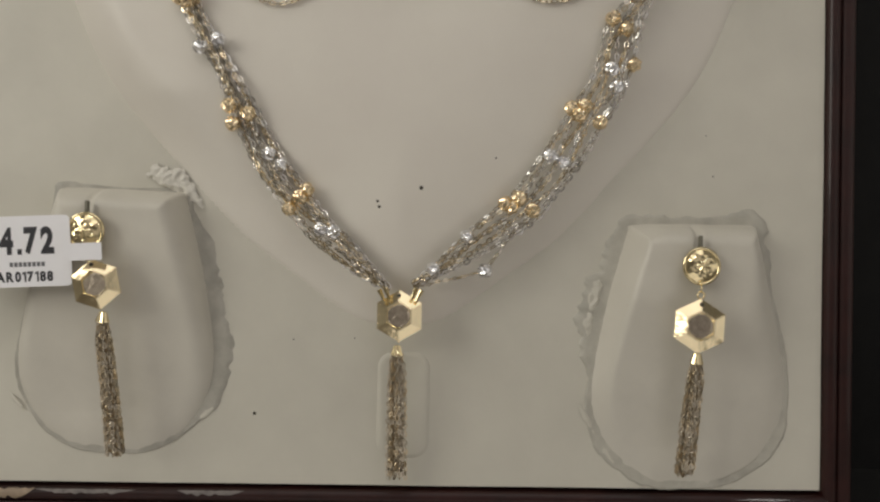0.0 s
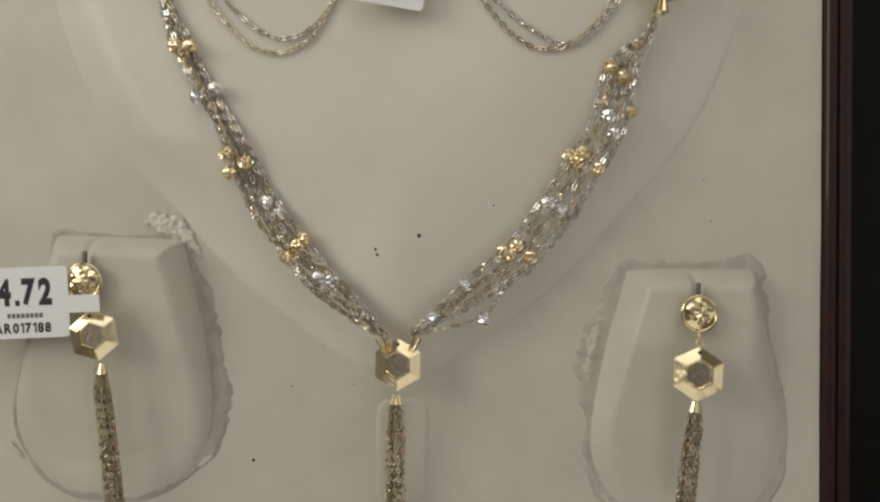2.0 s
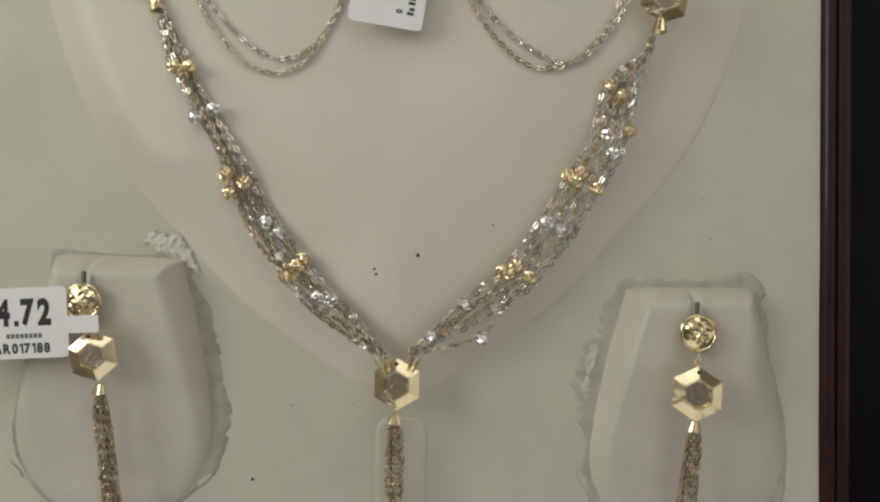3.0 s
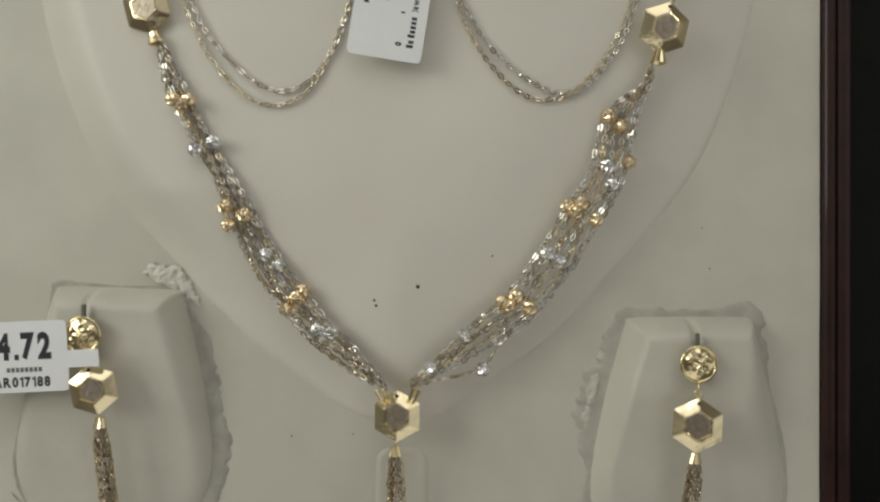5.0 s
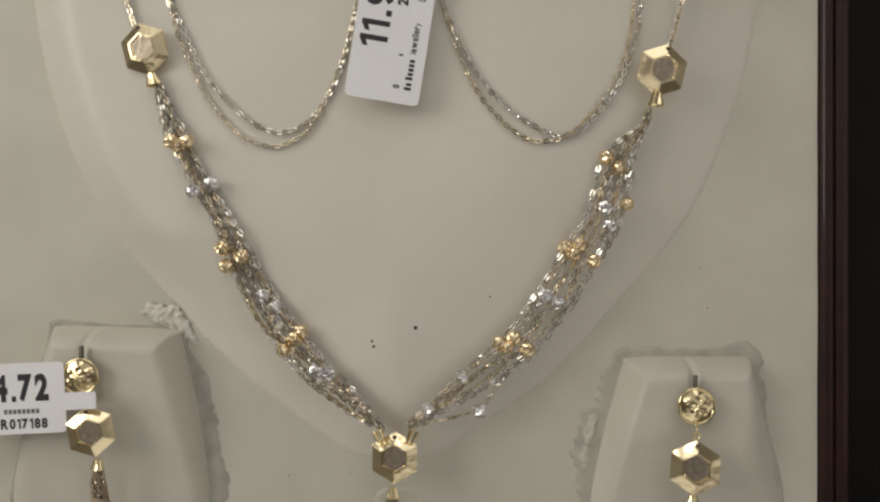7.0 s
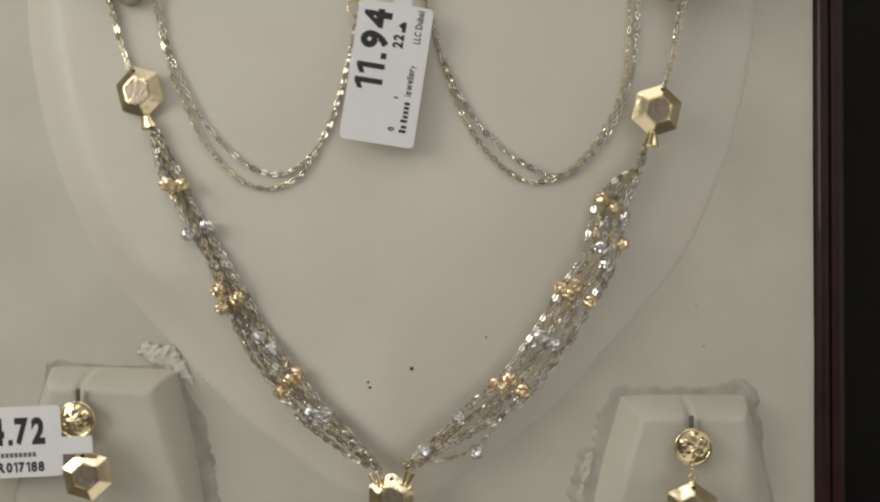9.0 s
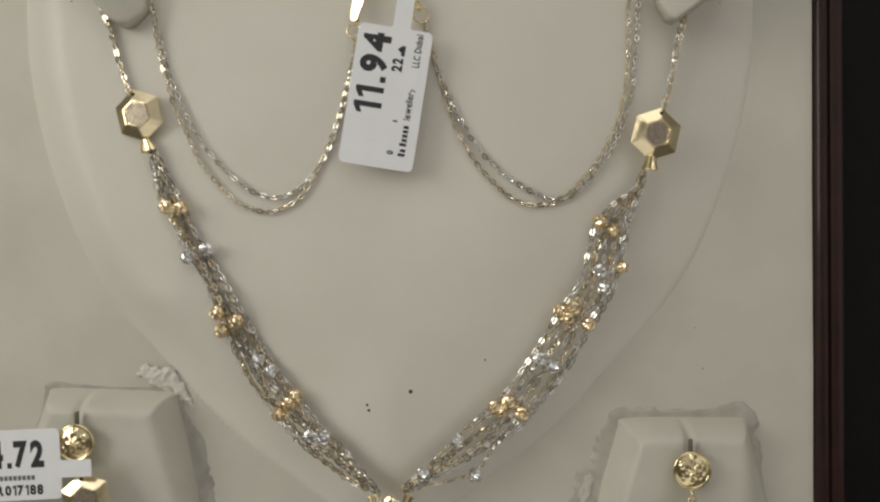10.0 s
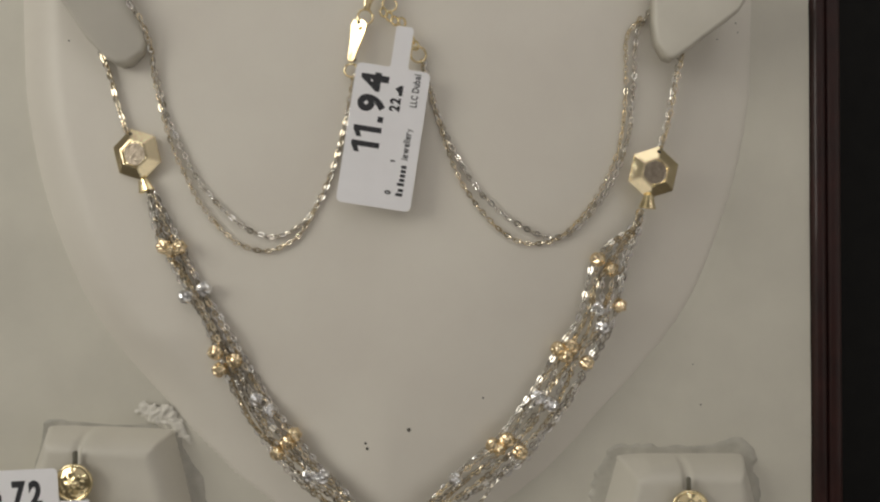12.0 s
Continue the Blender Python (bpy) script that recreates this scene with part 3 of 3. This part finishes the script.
chain([(21.7, 74.4), (17.0, 70.0), (14.6, 66.6), (11.6, 62.4)], W, 90, wire=0.2)
chain([(9.8, 61.2), (4.8, 59.8), (-0.5, 58.6), (-4.6, 57.2)], G, 89, pitch=1.0, length=1.45, width=0.9, wire=0.16)
chain([(-80.0, 176.5), (-78.4, 173.0), (-76.0, 167.2), (-73.3, 157.9), (-71.1, 151.6)], W, 91)
chain([(-79.4, 177.0), (-77.8, 172.4), (-75.5, 166.8), (-72.9, 157.6), (-70.9, 151.6)], G, 92, 1.3)
chain([(61.0, 173.5), (60.5, 170.1), (58.5, 160.2), (57.1, 153.6), (55.6, 148.0)], W, 93)
chain([(61.6, 173.0), (60.9, 169.6), (59.0, 160.0), (57.5, 153.4), (55.9, 148.0)], G, 94, 1.3)
chain([(-70.2, 183.5, 5.4), (-68.0, 179.5, 4.6), (-65.9, 175.1, 3.0), (-64.2, 165.8, 1.0), (-61.8, 156.0), (-58.9, 149.8), (-54.3, 140.5), (-47.0, 132.4), (-40.5, 128.2), (-35.2, 127.5), (-29.7, 130.6), (-24.4, 137.8), (-20.4, 149.7), (-18.1, 159.8), (-17.2, 165.0)], W, 95, single=WIDE_WHITE)
chain([(-66.9, 178.5, 4.2), (-65.2, 173.0, 2.4), (-64.6, 163.9), (-60.8, 149.8), (-58.0, 143.2), (-53.6, 134.9), (-47.0, 127.3), (-40.5, 124.2), (-35.2, 124.7), (-29.9, 128.3), (-26.0, 135.2), (-21.8, 145.7), (-19.0, 157.2), (-17.6, 165.0)], G, 96, single=SLIM_GOLD)
chain([(53.2, 181.0), (50.2, 175.0), (49.5, 163.0), (48.7, 154.0), (47.4, 148.5), (44.8, 141.5), (40.8, 135.0), (35.6, 129.4), (30.2, 126.9), (24.6, 128.5), (18.0, 132.5), (11.4, 139.1), (6.2, 147.7), (2.3, 156.9), (-0.8, 168.5)], W, 97, single=WIDE_WHITE)
chain([(51.0, 179.5), (47.8, 174.6), (47.6, 162.0), (46.2, 149.8), (43.2, 141.5), (39.2, 135.0), (34.6, 129.6), (29.6, 126.2), (23.2, 125.7), (17.6, 128.5), (11.0, 135.5), (6.4, 143.7), (2.8, 154.3), (-1.2, 168.5)], G, 98, single=SLIM_GOLD)


def bead(x, z, me, turn, label):
    lift = 1.9 + 0.9 * noise.noise(Vector((x, z, 0)))
    hang(me.name, me, necklace, label, place(x, resting(x, z, lift), z, rng.uniform(0, 90), 0, 0) @ pose(0, 0, 0, 0, -turn + rng.uniform(-35, 35), 0))


for x, z, turn in ((-62.1, 125.0, 0), (-58.4, 124.9, 20), (-60.2, 124.2, 60), (-50.5, 99.9, -60), (-45.9, 98.0, -60), (-49.6, 95.7, 0), (-31.9, 80.2, -60), (-33.4, 78.4, -50), (-36.0, 75.7, -40),
                   (40.5, 121.8, 20), (43.8, 119.4, 70), (45.6, 110.8, 70), (31.0, 100.4, 60), (34.1, 101.0, 50), (32.8, 98.9, 60), (37.8, 97.1, 40), (15.4, 77.5, 40), (18.7, 78.8, 40), (16.9, 76.6, 50), (21.9, 75.9, 40)):
    bead(x, z, GOLD_CUT, turn, "diamond-cut gold bead")
for x, z, turn in ((-56.9, 113.4, -60), (-52.6, 115.1, -20), (-41.1, 88.8, -50), (-37.8, 86.1, -50), (-28.4, 70.8, -50), (-25.3, 70.2, -40), (40.5, 109.9, 70), (41.5, 105.6, 60), (26.2, 89.0, 30), (29.2, 87.3, 30), (6.4, 69.4, 30), (-1.6, 61.6, 30), (10.7, 61.4, 20)):
    bead(x, z, WHITE_CUT, turn, "diamond-cut white-gold bead")

hexagon(necklace, place(-9.4, 4.6, 50.4, -3, 0, -4))
hexagon(necklace, place(-68.5, 3.4, 146.9, 3, -13, -9) @ Matrix.Scale(1.02, 4))
hexagon(necklace, place(53.3, 3.4, 142.3, 3, 12, 4) @ Matrix.Scale(1.03, 4))
hang("bell_cap", CAP, necklace, at=place(-67.0, 1.6, 140.9, 0, -18, 0) @ Matrix.Scale(1.2, 4))
hang("bell_cap", CAP, necklace, at=place(52.1, 1.6, 136.9, 0, 8, 0) @ Matrix.Scale(1.3, 4))
hang("bell_cap", CAP, necklace, at=place(-9.9, 3.0, 43.6))
SLIM = cap_mesh(0.38, 0.62, 3.0, 5)
for x, z, a in ((-13.0, 54.0, 155), (-11.8, 54.4, 160), (-6.6, 54.4, 200), (-5.6, 54.0, 207)):
    hang("end_cone", SLIM, necklace, at=place(x, 2.4, z, 0, a, 0))
tassel(necklace, (-9.9, 3.6, 42.0), (-10.0, 7.6, 11.6), 2.05, 4, 17)

# the clasp
hang("clasp_ring", BIG_RING, necklace, at=place(-14.6, 1.8, 179.2, 0, 0, 10))
hang("clasp_ring", BIG_RING, necklace, at=place(-18.0, 1.9, 166.6, 0, 0, -8) @ Matrix.Scale(0.9, 4))
hang("clasp_ring", BIG_RING, necklace, at=place(-2.1, 1.9, 170.3, 0, 0, 12) @ Matrix.Scale(1.05, 4))
hang("clasp_plate", slab("clasp_plate", [(-2.0, 4.2), (-1.5, 5.3), (-0.3, 5.7), (1.1, 5.4), (1.8, 4.3), (1.7, 2.6), (0.8, -2.0), (0.4, -4.6), (-0.3, -5.2), (-1.1, -5.0), (-1.4, -4.0), (-1.6, 0.0)], -0.25, 0.25, GOLD, 0.1, 2, False), necklace, "polished gold clasp plate", place(-16.6, 0.8, 173.1, -11, 8, -6))
for x, y, z in ((-16.0, -0.15, 177.3), (-17.1, 1.0, 168.9)):
    hang("plate_hole", HOLE, necklace, "dark round hole", place(x, y, z, -9, 8, -5))
for x, z, a in ((-10.2, 180.2, 40), (-8.9, 179.2, -30), (-7.6, 178.2, 60), (-5.9, 177.9, -70), (-4.9, 175.6, -20), (-3.8, 173.6, 50), (-2.8, 172.4, 20)):
    hang("jump_ring", RING, necklace, at=place(x, 1.7, z, 0, a, 40) @ Matrix.Scale(1.2, 4))
hang("clasp_ring", BIG_RING, necklace, at=place(-8.8, 1.4, 182.0, 0, 0, 14) @ Matrix.Scale(0.95, 4))
hang("lobster_clasp", slab("lobster_clasp", [(-14.8, 180.6), (-13.6, 180.4), (-13.0, 182.4), (-11.4, 184.2), (-9.0, 184.6), (-9.0, 186.4), (-12.6, 186.2), (-14.8, 184.0)], 0.3, 1.7, GOLD, 0.3, 2), necklace, "polished gold lobster clasp")


# ---- the earrings ----
def stud_parts(parent, m):
    rim = hang("stud_rim", STUD_RIM, parent, "polished gold rim", m)
    hang("stud_dome", STUD_DOME, rim, "petal-cut gold dome")


def dome_mesh():
    """A shallow dome with six raised petals round a star-shaped button."""
    verts, faces, n, m = [], [], 84, 22
    for j in range(m + 1):
        r = 4.1 * j / m
        for i in range(n):
            a = 2 * math.pi * i / n
            x, z = r * math.cos(a), r * math.sin(a)
            high = 1.0 * (1 - (r / 4.3) ** 2) + 0.5 * math.exp(-(r / (1.15 + 0.4 * math.cos(6 * a))) ** 2)
            for k in range(6):
                b = radians(60 * k + 30)
                u, v = x * math.cos(b) + z * math.sin(b) - 2.65, z * math.cos(b) - x * math.sin(b)
                high += 0.36 * math.exp(-(u / 0.7) ** 2 - (v / 0.85) ** 2)
            verts.append((x, -high, z))
    for j in range(m):
        faces += [(j * n + i, j * n + (i + 1) % n, (j + 1) * n + (i + 1) % n, (j + 1) * n + i) for i in range(n)]
    return mesh_of("stud_dome", verts, faces, GOLD)


STUD_RIM, STUD_DOME = ring_mesh("stud_rim", 4.1, 0.42, GOLD, 40), dome_mesh()


def earring(label, stud, charm, turn, low, swing=-0.6, size=1.04):
    e = thing("drop_earring", label, "earring", "pair of drop earrings")
    stud_parts(e, place(*stud))
    hang("jump_ring", RING, e, at=place((stud[0] + charm[0]) / 2 + 0.2, stud[1] - 0.6, stud[2] - 5.3, 0, 0, 70))
    hang("jump_ring", RING, e, at=place((stud[0] + charm[0]) / 2 + 0.1, stud[1] - 0.7, stud[2] - 6.8, 0, 0, 10))
    hexagon(e, place(*charm, *turn) @ Matrix.Scale(size, 4))
    hang("bell_cap", CAP, e, at=place(charm[0] + swing, charm[1] - 1.2, charm[2] - 6.2, 0, 4, 0))
    tassel(e, (charm[0] + swing - 0.1, charm[1] - 0.9, charm[2] - 7.8), low, 1.9, int(abs(charm[0])), 16)
    hang("earring_post", slab("earring_post", rounded(stud[0] - 0.5, stud[2] + 2, stud[0] + 0.4, stud[2] + 7.2, 0.3), stud[1] + 0.3, stud[1] + 1.2, POST, 0.2), e, "thin earring post coloured dark like its slot")
    return e


earring("gold drop earring with hexagon and chain tassel on a cream pad", (61.4, 1.4, 63.2), (60.6, 0.8, 49.2), (-4, 4, -8), (58.9, 4.0, 14.0))
earring("gold drop earring with a white price label strapped round it", (-83.2, 1.4, 69.7), (-79.8, 0.8, 57.2), (-3, -12, 4), (-76.8, 4.6, 17.0), 1.8, 0.97)


# ---- price labels ----
def glyph(ch):
    """One bold character as points (0..1 high) and faces; the figure one has a flag, as on the labels."""
    if ch == "1":
        return np.array([(0.24, 0), (0.44, 0), (0.44, 1), (0.28, 1), (0.02, 0.86), (0.02, 0.68), (0.24, 0.77)]), [(0, 1, 2, 6), (2, 3, 4, 5, 6)]
    if ch == ".":
        return np.array([(0.06, 0), (0.28, 0), (0.28, 0.2), (0.06, 0.2)]), [(0, 1, 2, 3)]
    cu = bpy.data.curves.new("print", "FONT")
    cu.body, cu.offset = ch, 0.022 if ch.isalpha() and ch not in "AR" else 0.05
    ob = bpy.data.objects.new("print", cu)
    me = bpy.data.meshes.new_from_object(ob)
    bpy.data.objects.remove(ob)
    co = np.array([v.co[:2] for v in me.vertices])
    co -= co.min(0)
    high = 0.76 if ch in "aceruwy" else 1.0
    return co / co[:, 1].max() * high - ((0, 0.2) if ch == "y" else (0, 0)), [tuple(p.vertices) for p in me.polygons]


def text_mesh(words, width, height):
    verts, faces, x = [], [], 0.0
    for ch in words:
        co, fs = glyph(ch)
        base = len(verts)
        verts += [(x + a, 0, b) for a, b in co]
        faces += [tuple(base + i for i in f) for f in fs]
        x += co[:, 0].max() + 0.13
    k = width / (x - 0.13)
    return mesh_of("print", [(a * k, 0, b * height) for a, _, b in verts], faces, INK, False)


def print_on(tag, words, x, z, width, height):
    return hang("printed_text", text_mesh(words, width, height), tag, "bold black printed figures", place(x, -0.05, z))


def bar_on(tag, x, z, width, height, mat=None):
    me = mesh_of("printed_bar", [(0, 0, 0), (width, 0, 0), (width, 0, height), (0, 0, height)], [(0, 1, 2, 3)], mat or INK, False)
    return hang("printed_bar", me, tag, at=place(x, -0.05, z))


def label_body(outline):
    me = slab("price_label", outline, 0.0, 0.18, PAPER, 0)
    for p in me.polygons:
        p.use_smooth = False
    return me


body = rounded(0, 0, 32.7, 17.3, 1.3)
neck = [(32.7, 5.0), (33.1, 5.4), (42.0, 5.4), (42.5, 5.9), (42.5, 9.0), (42.0, 9.5), (33.1, 9.5), (32.7, 9.9)]
tag = tagged(new("price_label", label_body(body[:6] + neck + body[6:])), "white paper price label with bold black weight figures", "price label")
tag.matrix_world = place(-4.1, -1.0, 132.8, 2, -81.2, 0)
print_on(tag, "11.94", 12.0, 9.3, 18.9, 6.5)
print_on(tag, "22", 22.6, 5.9, 3.1, 2.5)
hang("printed_mark", mesh_of("printed_mark", [(0, 0, 0), (2.4, 0, 0), (2.4, 0, 0.7), (1.5, 0, 1.8), (0.7, 0, 0.9), (0, 0, 0.8)], [(0, 1, 2, 3, 4, 5)], INK, False), tag, at=place(26.3, -0.05, 5.8))
for x, letters in ((3.3, 2), (5.7, 5)):
    for k in range(letters):
        bar_on(tag, x + 1.02 * k, 2.3, 0.7, 1.2 if k else 1.6)
print_on(tag, "Jewellery", 11.7, 2.3, 7.4, 1.6)
print_on(tag, "LLC", 24.2, 2.1, 2.7, 1.6)
print_on(tag, "Dubai", 27.6, 2.1, 4.3, 1.6)
print_on(tag, "0", 3.4, 5.0, 0.9, 1.5)
bar_on(tag, 11.0, 5.2, 0.4, 1.0)

ear_tag = tagged(new("price_label", label_body(rounded(-34, 0, 0, 16.6, 1.2))), "white paper price label strapped to an earring", "price label")
ear_tag.matrix_world = place(-85.8, 0.9, 56.9, 2, -2.6, 0)
hang("label_strap", label_body(rounded(-0.4, 5.9, 8.6, 9.9, 0.3)), ear_tag, at=place(0, -3.2, 0))
print_on(ear_tag, "4.72", -16.6, 7.6, 12.8, 6.4)
print_on(ear_tag, "AR017188", -17.8, 1.2, 13.4, 2.4)
for k in range(8):
    bar_on(ear_tag, -14.4 + 1.06 * k, 4.75, 0.8, 1.05, GREY_INK)
